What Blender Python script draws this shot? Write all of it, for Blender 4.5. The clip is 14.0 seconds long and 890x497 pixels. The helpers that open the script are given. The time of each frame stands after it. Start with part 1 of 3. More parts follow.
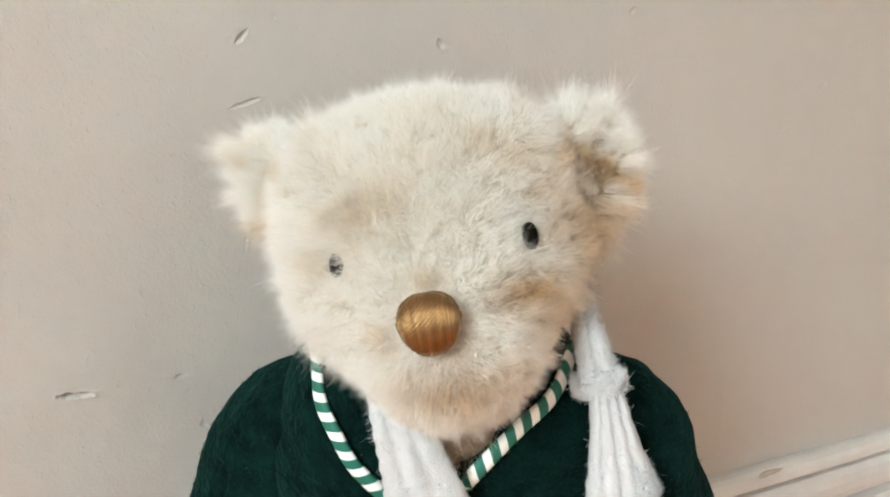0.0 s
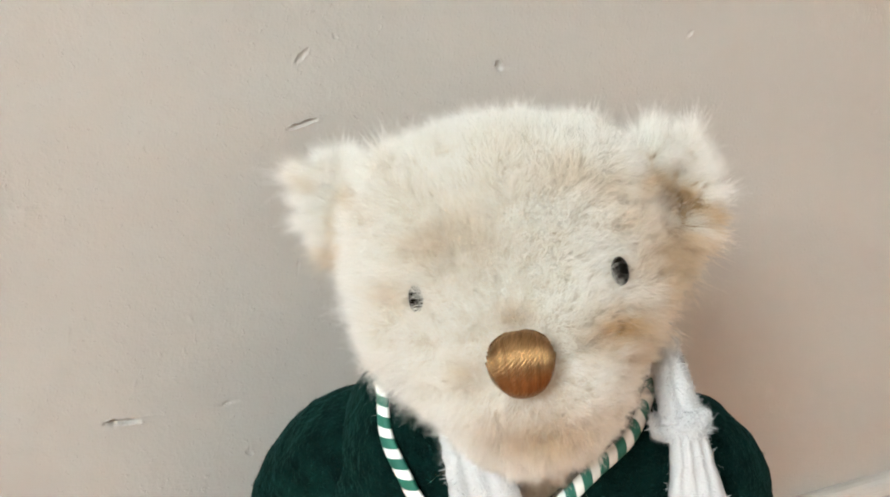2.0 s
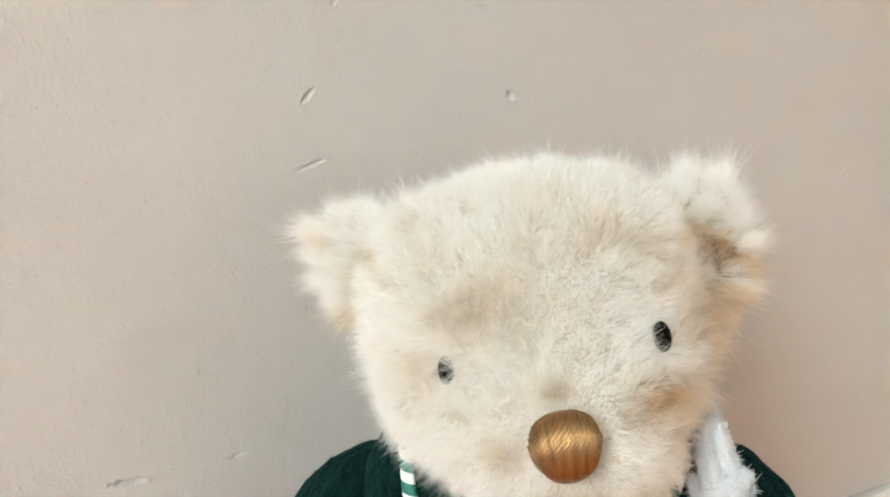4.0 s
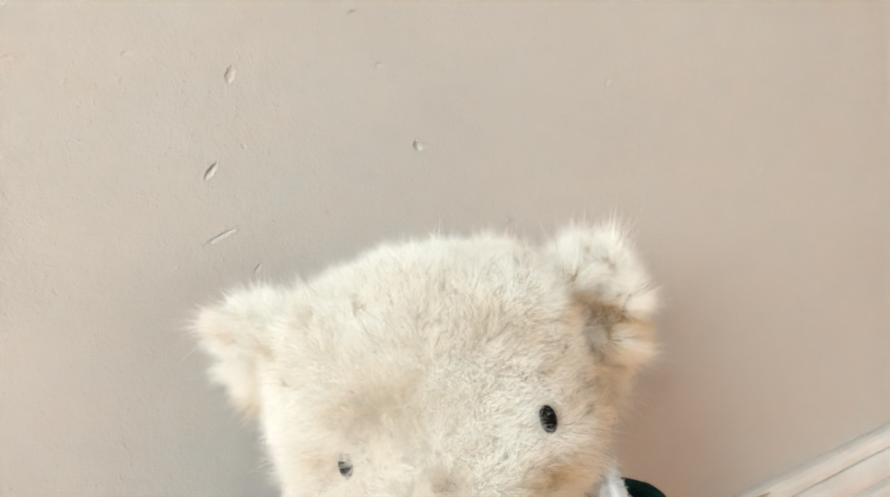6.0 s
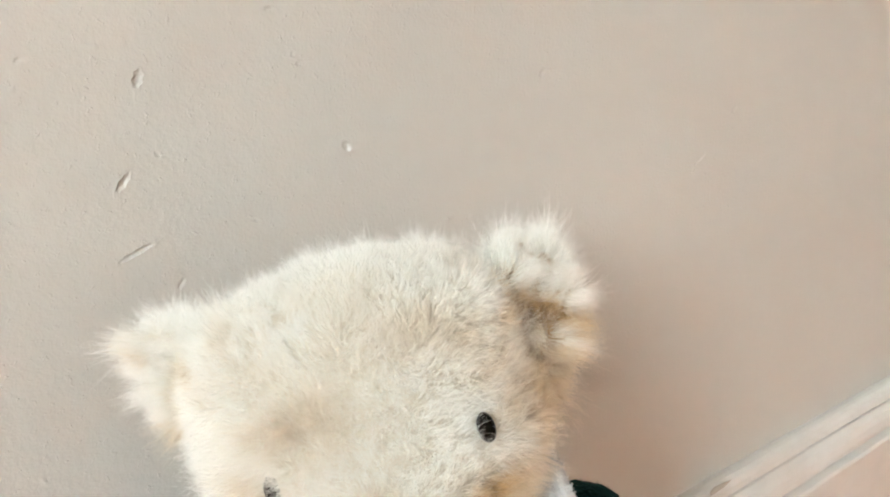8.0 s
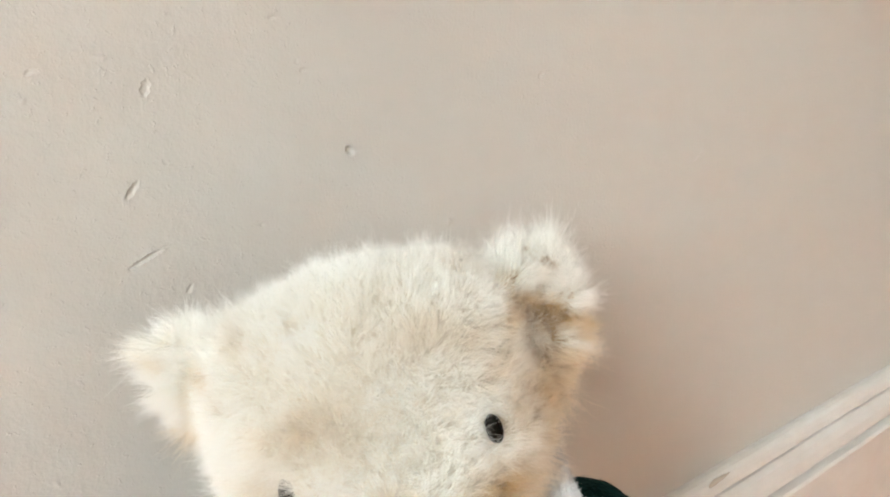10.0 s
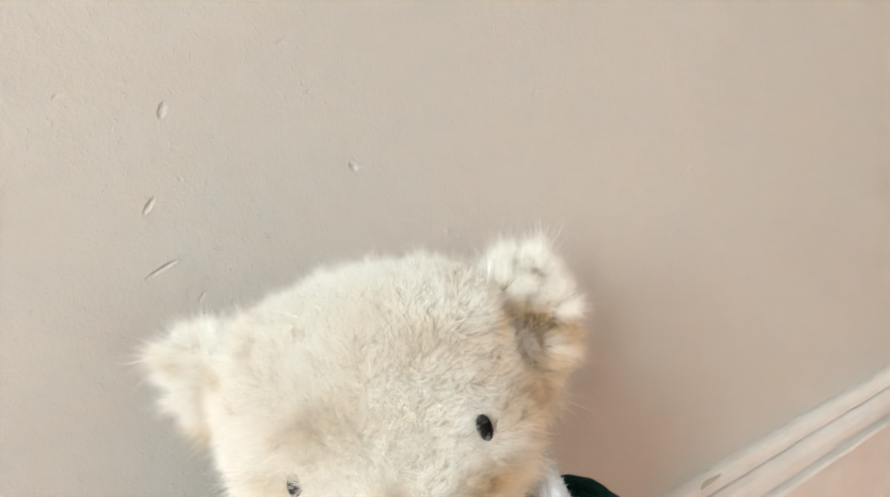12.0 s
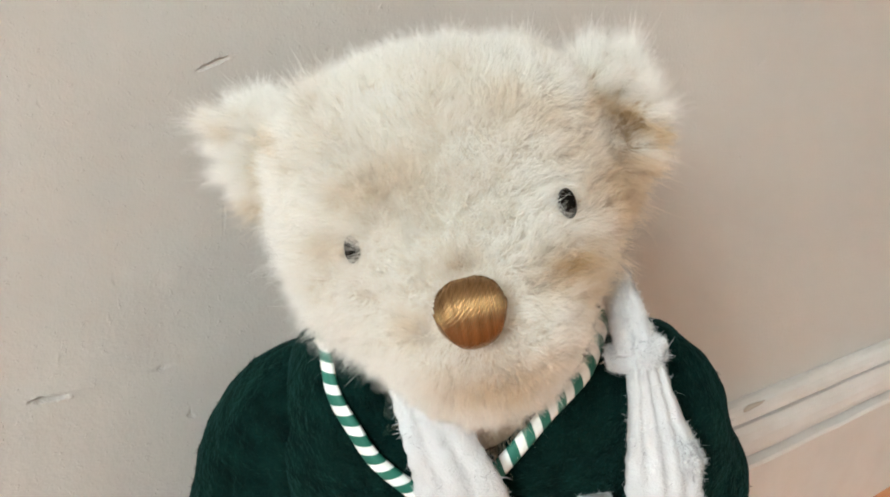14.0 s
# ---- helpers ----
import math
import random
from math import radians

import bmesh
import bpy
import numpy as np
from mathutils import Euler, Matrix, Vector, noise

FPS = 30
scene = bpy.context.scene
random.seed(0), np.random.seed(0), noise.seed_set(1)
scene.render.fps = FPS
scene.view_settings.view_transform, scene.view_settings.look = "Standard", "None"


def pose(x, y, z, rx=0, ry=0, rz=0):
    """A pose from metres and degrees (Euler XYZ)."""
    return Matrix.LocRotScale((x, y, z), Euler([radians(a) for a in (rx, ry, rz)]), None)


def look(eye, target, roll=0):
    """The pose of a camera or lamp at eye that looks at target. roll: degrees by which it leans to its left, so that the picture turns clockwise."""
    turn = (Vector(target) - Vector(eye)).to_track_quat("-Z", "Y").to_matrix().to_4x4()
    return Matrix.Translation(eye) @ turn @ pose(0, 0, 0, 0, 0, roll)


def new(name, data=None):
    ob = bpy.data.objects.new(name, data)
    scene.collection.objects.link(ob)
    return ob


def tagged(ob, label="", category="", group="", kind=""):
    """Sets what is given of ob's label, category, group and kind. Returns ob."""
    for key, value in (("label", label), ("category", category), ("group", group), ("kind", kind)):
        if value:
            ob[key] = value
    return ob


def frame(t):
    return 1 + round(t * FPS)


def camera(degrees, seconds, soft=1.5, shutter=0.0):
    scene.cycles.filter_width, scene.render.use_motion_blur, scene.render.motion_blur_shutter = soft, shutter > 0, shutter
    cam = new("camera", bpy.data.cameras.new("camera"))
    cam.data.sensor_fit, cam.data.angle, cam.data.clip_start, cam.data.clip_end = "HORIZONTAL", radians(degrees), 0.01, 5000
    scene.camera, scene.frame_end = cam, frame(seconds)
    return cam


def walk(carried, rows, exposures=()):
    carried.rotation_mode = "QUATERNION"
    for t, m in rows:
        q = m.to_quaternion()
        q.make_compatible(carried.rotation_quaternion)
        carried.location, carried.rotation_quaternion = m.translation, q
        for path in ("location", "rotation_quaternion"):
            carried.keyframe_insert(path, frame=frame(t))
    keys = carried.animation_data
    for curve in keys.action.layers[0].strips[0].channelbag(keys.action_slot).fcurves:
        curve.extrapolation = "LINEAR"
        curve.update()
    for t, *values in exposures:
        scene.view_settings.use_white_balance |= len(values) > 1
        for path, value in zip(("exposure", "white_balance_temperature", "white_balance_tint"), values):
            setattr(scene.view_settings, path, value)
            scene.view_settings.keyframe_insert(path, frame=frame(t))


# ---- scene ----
cam = camera(56.1, 14.0, soft=1.9)
PATH = [
    (0, (-0.211, -0.339, 0.479), (0.869, 1.25, -0.077), 8.2),
    (0.5, (-0.213, -0.332, 0.474), (0.856, 1.265, -0.079), 9.2),
    (1, (-0.219, -0.329, 0.472), (0.839, 1.278, -0.072), 9.1),
    (1.5, (-0.224, -0.323, 0.473), (0.837, 1.285, -0.065), 9.2),
    (2, (-0.224, -0.317, 0.478), (0.845, 1.289, -0.048), 9.0),
    (2.2, (-0.221, -0.313, 0.478), (0.867, 1.282, -0.045), 9.2),
    (4.3, (-0.228, -0.293, 0.5), (0.874, 1.283, -0.047), 7.4),
    (4.5, (-0.229, -0.303, 0.516), (0.881, 1.265, -0.041), 6.9),
    (5, (-0.216, -0.301, 0.514), (0.92, 1.246, -0.047), 6.0),
    (5.5, (-0.212, -0.298, 0.532), (0.942, 1.229, -0.049), 5.6),
    (6, (-0.211, -0.301, 0.532), (0.952, 1.207, -0.078), 5.2),
    (6.5, (-0.204, -0.296, 0.523), (1.002, 1.183, -0.076), 4.9),
    (7, (-0.194, -0.292, 0.521), (1.044, 1.157, -0.087), 4.6),
    (7.5, (-0.194, -0.291, 0.521), (1.056, 1.149, -0.083), 3.9),
    (8, (-0.195, -0.296, 0.528), (1.047, 1.153, -0.07), 3.1),
    (8.5, (-0.187, -0.294, 0.523), (1.066, 1.146, -0.074), 2.8),
    (8.7, (-0.188, -0.294, 0.52), (1.06, 1.149, -0.079), 2.6),
    (10.8, (-0.204, -0.308, 0.539), (1.045, 1.121, -0.092), 2.7),
    (11, (-0.198, -0.312, 0.536), (1.063, 1.105, -0.097), 3.2),
    (11.5, (-0.201, -0.307, 0.545), (1.046, 1.138, -0.05), 2.2),
    (12, (-0.211, -0.313, 0.542), (1.033, 1.133, -0.06), 2.6),
    (12.5, (-0.23, -0.325, 0.51), (0.982, 1.131, -0.131), 3.8),
    (13, (-0.228, -0.319, 0.5), (0.973, 1.14, -0.156), 4.7),
    (13.5, (-0.223, -0.311, 0.489), (0.978, 1.144, -0.173), 5.7),
    (14, (-0.215, -0.302, 0.478), (0.968, 1.162, -0.199), 6.2),
]
walk(cam, [(t, look(eye, target, roll)) for t, eye, target, roll in PATH],
     [(0, 1.05), (2.2, 1.07), (4.3, 1.17), (5.5, 1.23), (11.5, 1.23), (12.5, 1.14), (13.2, 1.04), (14, 1.02)])

# ---- light ----
world = bpy.data.worlds.new("sky")
scene.world = world
world.use_nodes = True
wn = world.node_tree
sky = wn.nodes.new("ShaderNodeTexSky")
sky.sky_type, sky.sun_disc = "NISHITA", False
sky.sun_elevation, sky.sun_rotation = radians(31.8), radians(172.9)
wn.nodes["Background"].inputs["Strength"].default_value = 0.06
wn.links.new(sky.outputs["Color"], wn.nodes["Background"].inputs["Color"])


def area_lamp(name, m, w, h, power, colour):
    data = bpy.data.lights.new(name, "AREA")
    data.shape, data.size, data.size_y, data.energy, data.color = "RECTANGLE", w, h, power, colour
    lamp = new(name, data)
    lamp.matrix_world = m
    return lamp


# daylight of the sky in the window opening
area_lamp("window_daylight", look((-2.72, -1.50, 1.65), (0.0, -0.40, 0.45)), 1.0, 1.0, 52, (0.83, 0.965, 1.0))
# added sun through an unseen south window, to bounce warm light off the floorboards
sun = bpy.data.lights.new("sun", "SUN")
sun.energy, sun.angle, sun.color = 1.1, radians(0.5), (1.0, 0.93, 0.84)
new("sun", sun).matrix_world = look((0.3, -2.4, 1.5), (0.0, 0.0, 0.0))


# ---- materials ----
def material(name, colour, rough=0.6, metal=0.0, spec=0.4):
    mat = bpy.data.materials.new(name)
    mat.use_nodes = True
    b = mat.node_tree.nodes["Principled BSDF"]
    b.inputs["Base Color"].default_value = (*colour, 1)
    b.inputs["Roughness"].default_value = rough
    b.inputs["Metallic"].default_value = metal
    b.inputs["Specular IOR Level"].default_value = spec
    return mat


def node(mat, kind, **inputs):
    n = mat.node_tree.nodes.new(kind)
    for key, value in inputs.items():
        n.inputs[key.replace("_", " ")].default_value = value
    return n


def link(mat, a, b):
    mat.node_tree.links.new(a, b)


def ramp(mat, fac, stops):
    n = mat.node_tree.nodes.new("ShaderNodeValToRGB")
    els = n.color_ramp.elements
    while len(els) < len(stops):
        els.new(0.5)
    for el, (pos, col) in zip(els, stops):
        el.position, el.color = pos, (*col, 1)
    link(mat, fac, n.inputs["Fac"])
    return n.outputs["Color"]


def noise_tex(mat, scale, detail=4.0, stretch=None, rough=0.55):
    co = node(mat, "ShaderNodeTexCoord").outputs["Object"]
    if stretch:
        mp = node(mat, "ShaderNodeMapping")
        mp.inputs["Scale"].default_value = stretch
        link(mat, co, mp.inputs["Vector"])
        co = mp.outputs["Vector"]
    n = node(mat, "ShaderNodeTexNoise", Scale=scale, Detail=detail, Roughness=rough)
    link(mat, co, n.inputs["Vector"])
    return n.outputs["Fac"]


def bumped(mat, layers):
    """layers of (height socket, strength, distance)"""
    prev = None
    for height, strength, dist in layers:
        bp = node(mat, "ShaderNodeBump", Strength=strength, Distance=dist)
        link(mat, height, bp.inputs["Height"])
        if prev:
            link(mat, prev, bp.inputs["Normal"])
        prev = bp.outputs["Normal"]
    link(mat, prev, mat.node_tree.nodes["Principled BSDF"].inputs["Normal"])


def base(mat):
    return mat.node_tree.nodes["Principled BSDF"].inputs["Base Color"]


def paint_wall():
    mat = material("wall_paint", (0.70, 0.62, 0.56), 0.55, spec=0.3)
    link(mat, ramp(mat, noise_tex(mat, 3.0, 3), [(0.3, (0.468, 0.444, 0.405)), (0.7, (0.488, 0.464, 0.425))]), base(mat))
    bumped(mat, [(noise_tex(mat, 14, 2), 0.10, 0.006), (noise_tex(mat, 110, 3, rough=0.6), 0.20, 0.0022),
                 (noise_tex(mat, 520, 2), 0.34, 0.0007),
                 (ramp(mat, noise_tex(mat, 300, 2), [(0.62, (0, 0, 0)), (0.72, (1, 1, 1))]), 0.5, 0.0004)])
    return mat


def gloss_paint():
    mat = material("skirting_paint", (0.78, 0.72, 0.66), 0.32, spec=0.5)
    link(mat, ramp(mat, noise_tex(mat, 22, 4), [(0.3, (0.545, 0.505, 0.463)), (0.7, (0.60, 0.568, 0.53))]), base(mat))
    bumped(mat, [(noise_tex(mat, 60, 4, (0.3, 1, 1)), 0.4, 0.0015), (noise_tex(mat, 400, 2), 0.15, 0.0005)])
    return mat


def floor_wood():
    mat = material("floor_wood", (0.42, 0.20, 0.07), 0.38)
    info = node(mat, "ShaderNodeObjectInfo")
    grain = noise_tex(mat, 9, 6, (1.2, 16, 16), 0.65)
    mix = node(mat, "ShaderNodeMath")
    mix.operation = "MULTIPLY_ADD"
    mix.inputs[1].default_value = 0.25
    link(mat, info.outputs["Random"], mix.inputs[0])
    link(mat, grain, mix.inputs[2])
    link(mat, ramp(mat, mix.outputs[0], [(0.3, (0.36, 0.125, 0.045)), (0.55, (0.53, 0.205, 0.080)), (0.85, (0.60, 0.27, 0.115))]), base(mat))
    bumped(mat, [(grain, 0.25, 0.001)])
    return mat


def fur_material():
    """cream plush pile: tan near the backing, cream at the tips; 'tip' runs along a hair, 'tone' says how tan it is"""
    mat = bpy.data.materials.new("plush_fur")
    mat.use_nodes = True
    b = mat.node_tree.nodes["Principled BSDF"]
    tip = node(mat, "ShaderNodeAttribute")
    tip.attribute_name = "tip"
    tone = node(mat, "ShaderNodeAttribute")
    tone.attribute_name = "tone"
    along = ramp(mat, tip.outputs["Fac"], [(0.0, (0.925, 0.868, 0.755)), (0.35, (0.964, 0.953, 0.918)), (1.0, (0.973, 0.970, 0.957))])
    tan = ramp(mat, tip.outputs["Fac"], [(0.0, (0.32, 0.17, 0.070)), (0.5, (0.68, 0.485, 0.265)), (1.0, (0.85, 0.73, 0.51))])
    mix = node(mat, "ShaderNodeMix")
    mix.data_type = "RGBA"
    link(mat, tone.outputs["Fac"], mix.inputs[0])
    link(mat, along, mix.inputs[6])
    link(mat, tan, mix.inputs[7])
    colour = mix.outputs[2]
    link(mat, colour, b.inputs["Base Color"])
    b.inputs["Roughness"].default_value = 0.42
    b.inputs["Specular IOR Level"].default_value = 0.3
    tr = node(mat, "ShaderNodeBsdfTranslucent")
    link(mat, colour, tr.inputs["Color"])
    ms = node(mat, "ShaderNodeMixShader")
    ms.inputs[0].default_value = 0.68
    link(mat, b.outputs[0], ms.inputs[1])
    link(mat, tr.outputs[0], ms.inputs[2])
    link(mat, ms.outputs[0], mat.node_tree.nodes["Material Output"].inputs["Surface"])
    return mat


def fleece_material():
    mat = material("green_fleece", (0.008, 0.048, 0.040), 0.95, spec=0.04)
    link(mat, ramp(mat, noise_tex(mat, 120, 4), [(0.3, (0.0008, 0.0054, 0.0045)), (0.7, (0.0024, 0.0150, 0.0120))]), base(mat))
    b = mat.node_tree.nodes["Principled BSDF"]
    b.inputs["Sheen Weight"].default_value = 0.10
    b.inputs["Sheen Roughness"].default_value = 0.5
    b.inputs["Sheen Tint"].default_value = (0.10, 0.35, 0.30, 1)
    bumped(mat, [(noise_tex(mat, 70, 3), 0.5, 0.006), (noise_tex(mat, 260, 3), 0.8, 0.003), (noise_tex(mat, 900, 2), 0.6, 0.001)])
    return mat


def chenille_material():
    mat = material("white_chenille", (0.49, 0.49, 0.485), 0.85, spec=0.2)
    bumped(mat, [(noise_tex(mat, 900, 3), 0.5, 0.0008)])
    return mat


def piping_material():
    mat = material("striped_piping", (0.8, 0.8, 0.76), 0.6)
    uv = node(mat, "ShaderNodeUVMap")
    sp = node(mat, "ShaderNodeSeparateXYZ")
    link(mat, uv.outputs["UV"], sp.inputs["Vector"])
    skew = node(mat, "ShaderNodeMath")
    skew.operation = "MULTIPLY_ADD"
    skew.inputs[1].default_value = 0.45
    link(mat, sp.outputs["X"], skew.inputs[0])
    link(mat, sp.outputs["Y"], skew.inputs[2])
    fr = node(mat, "ShaderNodeMath")
    fr.operation = "FRACT"
    link(mat, skew.outputs[0], fr.inputs[0])
    link(mat, ramp(mat, fr.outputs[0], [(0.0, (0.012, 0.13, 0.088)), (0.52, (0.012, 0.13, 0.088)), (0.55, (0.80, 0.80, 0.76)), (0.98, (0.80, 0.80, 0.76))]), base(mat))
    bumped(mat, [(noise_tex(mat, 1500, 2), 0.4, 0.0004)])
    return mat


def thread_material():
    mat = material("gold_thread", (0.34, 0.17, 0.05), 0.27, metal=0.88, spec=0.8)
    geo = node(mat, "ShaderNodeNewGeometry")
    link(mat, ramp(mat, geo.outputs["Random Per Island"], [(0.0, (0.24, 0.130, 0.050)), (1.0, (0.34, 0.200, 0.088))]), base(mat))
    return mat


WALL, SKIRT, WOOD = paint_wall(), gloss_paint(), floor_wood()
FUR, FLEECE, CHENILLE, PIPING, THREAD = fur_material(), fleece_material(), chenille_material(), piping_material(), thread_material()
BEAD = material("black_glass_bead", (0.004, 0.003, 0.002), 0.09, spec=0.06)
PLAIN = material("ceiling_paint", (0.82, 0.80, 0.77), 0.7)
CHIP = material("bare_wood_chip", (0.42, 0.35, 0.285), 0.8)
WHITE_GLOSS = material("window_frame_paint", (0.82, 0.82, 0.80), 0.3)
GLASS = material("window_glass", (1, 1, 1), 0.0)
GLASS.node_tree.nodes["Principled BSDF"].inputs["Transmission Weight"].default_value = 1.0


# ---- mesh helpers ----
def mesh_of(name, verts, faces, mat, smooth=True, attrs=None, uv=None):
    """faces: a list, or an array of triangles; attrs: point attributes; uv: one pair for each vertex"""
    me = bpy.data.meshes.new(name)
    verts = np.asarray(verts, np.float32)
    if isinstance(faces, np.ndarray):
        n, k = faces.shape
        me.vertices.add(len(verts)), me.loops.add(n * k), me.polygons.add(n)
        me.vertices.foreach_set("co", verts.ravel())
        me.loops.foreach_set("vertex_index", faces.ravel().astype(np.int32))
        me.polygons.foreach_set("loop_start", np.arange(0, n * k, k, dtype=np.int32))
        me.update(calc_edges=True)
    else:
        me.from_pydata(verts.tolist(), [], faces)
    if smooth:
        me.polygons.foreach_set("use_smooth", np.ones(len(me.polygons), bool))
    for key, values in (attrs or {}).items():
        me.attributes.new(key, "FLOAT", "POINT").data.foreach_set("value", np.asarray(values, np.float32))
    if uv is not None:
        idx = np.zeros(len(me.loops), np.int32)
        me.loops.foreach_get("vertex_index", idx)
        me.uv_layers.new(name="UVMap").data.foreach_set("uv", np.asarray(uv, np.float32)[idx].ravel())
    me.materials.append(mat)
    me.validate()
    return me


def part(name, me, parent, label=""):
    ob = new(name, me)
    ob.parent = parent
    if label:
        tagged(ob, label)
    return ob


def box_mesh(name, lo, hi, mat, bevel=0.0):
    bm = bmesh.new()
    bmesh.ops.create_cube(bm, size=1)
    for v in bm.verts:
        v.co = [lo[i] + (v.co[i] + 0.5) * (hi[i] - lo[i]) for i in range(3)]
    if bevel:
        bmesh.ops.bevel(bm, geom=bm.edges[:], offset=bevel, segments=2, affect="EDGES")
    me = bpy.data.meshes.new(name)
    bm.to_mesh(me)
    bm.free()
    me.materials.append(mat)
    return me


def ico(sub):
    bm = bmesh.new()
    bmesh.ops.create_icosphere(bm, subdivisions=sub, radius=1)
    v = np.array([x.co[:] for x in bm.verts])
    f = np.array([[x.index for x in face.verts] for face in bm.faces])
    bm.free()
    return v, f


def vertex_normals(v, f):
    n = np.zeros_like(v)
    fn = np.cross(v[f[:, 1]] - v[f[:, 0]], v[f[:, 2]] - v[f[:, 0]])
    for i in range(3):
        np.add.at(n, f[:, i], fn)
    return n / np.maximum(np.linalg.norm(n, axis=1, keepdims=True), 1e-12)


def unit(a):
    return a / np.maximum(np.linalg.norm(a, axis=-1, keepdims=True), 1e-12)


def blend_shape(centre, blobs, k, sub):
    """a closed surface, round ellipsoids (centre, half sizes) that melt into one another over k metres, seen from a centre inside"""
    d, f = ico(sub)
    lo, hi = np.zeros(len(d)), np.full(len(d), 0.4)
    for _ in range(34):
        mid = (lo + hi) / 2
        p = centre + d * mid[:, None]
        e = np.stack([(np.linalg.norm((p - c) / s, axis=1) - 1) * min(s) for c, s in blobs])
        field = -k * np.log(np.exp(-np.clip(e, -0.3, 0.3) / k).sum(0))
        lo, hi = np.where(field < 0, mid, lo), np.where(field < 0, hi, mid)
    return centre + d * lo[:, None], f


def wavy(p, size, seed, dims=3, octaves=5):
    """smooth random vectors in space, about -1 to 1, that change over size metres"""
    r = np.random.RandomState(seed)
    out = np.zeros((len(p), dims))
    for _ in range(octaves):
        kk = r.normal(size=(3, dims)) / size * 2.2
        out += np.sin(p @ kk + r.uniform(0, 6.28, dims))
    return out / octaves ** 0.5 * 0.8


def scatter(v, f, count, seed, keep=None):
    r = np.random.RandomState(seed)
    n = vertex_normals(v, f)
    a = np.linalg.norm(np.cross(v[f[:, 1]] - v[f[:, 0]], v[f[:, 2]] - v[f[:, 0]]), axis=1)
    t = r.choice(len(f), count, p=a / a.sum())
    w = r.dirichlet((1, 1, 1), count)
    p = (v[f[t]] * w[:, :, None]).sum(1)
    q = unit((n[f[t]] * w[:, :, None]).sum(1))
    if keep is not None:
        ok = keep(p)
        p, q = p[ok], q[ok]
    return p, q


def strands(name, root, way, bend, length, width, mat, tone=None, seed=1, short=False):
    """thin tapered hairs: from root along way, bending by bend; each is a ribbon of its own"""
    r = np.random.RandomState(seed)
    n = len(root)
    side = unit(np.cross(way, r.normal(size=(n, 3))))
    steps = (0.0, 0.55) if short else (0.0, 0.4, 0.75)
    wide = (1.0, 0.85, 0.5)
    L = length[:, None]
    rings = []
    for s, w in zip(steps, wide):
        c = root + L * (s * way + s * s * bend)
        rings += [c - side * width * w / 2, c + side * width * w / 2]
    rings.append(root + L * (way + bend))
    v = np.stack(rings, 1).reshape(-1, 3)
    tri = np.array([[0, 1, 3], [0, 3, 2], [2, 3, 4]] if short else [[0, 1, 3], [0, 3, 2], [2, 3, 5], [2, 5, 4], [4, 5, 6]])
    k = len(rings)
    faces = (np.arange(n)[:, None, None] * k + tri[None]).reshape(-1, 3)
    attrs = {"tip": np.tile(np.append(np.repeat(steps, 2), 1.0), n)}
    attrs["tone"] = np.repeat(np.zeros(n) if tone is None else np.clip(tone, 0, 1), k)
    return mesh_of(name, v, faces, mat, True, attrs)


def loft(path, right, front, section, name, mat, closed_caps=True):
    """a sweep: path points with a sideways and an outward direction at each, and section(i, n) -> points (sideways, outward)"""
    rows = []
    for i, (p, rt, fr) in enumerate(zip(path, right, front)):
        sec = section(i, len(path))
        rows.append(p + sec[:, :1] * rt + sec[:, 1:] * fr)
    m = len(rows[0])
    v = np.concatenate(rows)
    faces = []
    for i in range(len(rows) - 1):
        for j in range(m):
            a, b = i * m + j, i * m + (j + 1) % m
            faces.append((a, b, b + m, a + m))
    if closed_caps:
        faces += [tuple(range(m))[::-1], tuple(range(len(v) - m, len(v)))]
    return v, faces


def spline(points, n):
    """n points along a smooth line through the given ones"""
    p = np.asarray(points, float)
    p = np.vstack([2 * p[0] - p[1], p, 2 * p[-1] - p[-2]])
    out = []
    for t in np.linspace(0, len(points) - 1 - 1e-9, n):
        i, u = int(t), t - int(t)
        a, b, c, d = p[i:i + 4]
        out.append(0.5 * (2 * b + (c - a) * u + (2 * a - 5 * b + 4 * c - d) * u * u + (3 * b - a - 3 * c + d) * u ** 3))
    return np.array(out)


# ---- room ----
ROOM_W, ROOM_E, ROOM_S, ROOM_H = -2.6, 2.0, -3.2, 2.4

# dents of the north wall: x, z, half length, half width, angle of the long axis, depth
DENTS = [
    (-0.0905, 0.4285, 0.0064, 0.0010, 22, 0.0009),
    (-0.0945, 0.4550, 0.0038, 0.0012, 52, 0.0009),
    (-0.0872, 0.4915, 0.0030, 0.0016, 75, 0.0007),
    (0.0005, 0.4610, 0.0026, 0.0017, -42, 0.0016),
    (-0.1545, 0.3025, 0.0066, 0.0013, -4, 0.0022),
    (0.2680, 0.4320, 0.0070, 0.0012, 30, 0.0006),
    (-0.0745, 0.4130, 0.0026, 0.0008, 60, 0.0006),
    (-0.1120, 0.3055, 0.0018, 0.0012, 20, 0.0008),
    (-0.0995, 0.2795, 0.0020, 0.0012, -30, 0.0008),
    (0.1170, 0.4895, 0.0026, 0.0014, 40, 0.0008),
    (0.2990, 0.4625, 0.0035, 0.0020, 40, 0.0006),
    (-0.0225, 0.4960, 0.0016, 0.0010, 10, 0.0006),
    (-0.1660, 0.4955, 0.0060, 0.0012, 10, 0.0007),
    (0.0590, 0.4205, 0.0014, 0.0012, 0, -0.0008),
    (-0.0360, 0.5165, 0.0016, 0.0009, 0, 0.0006),
]
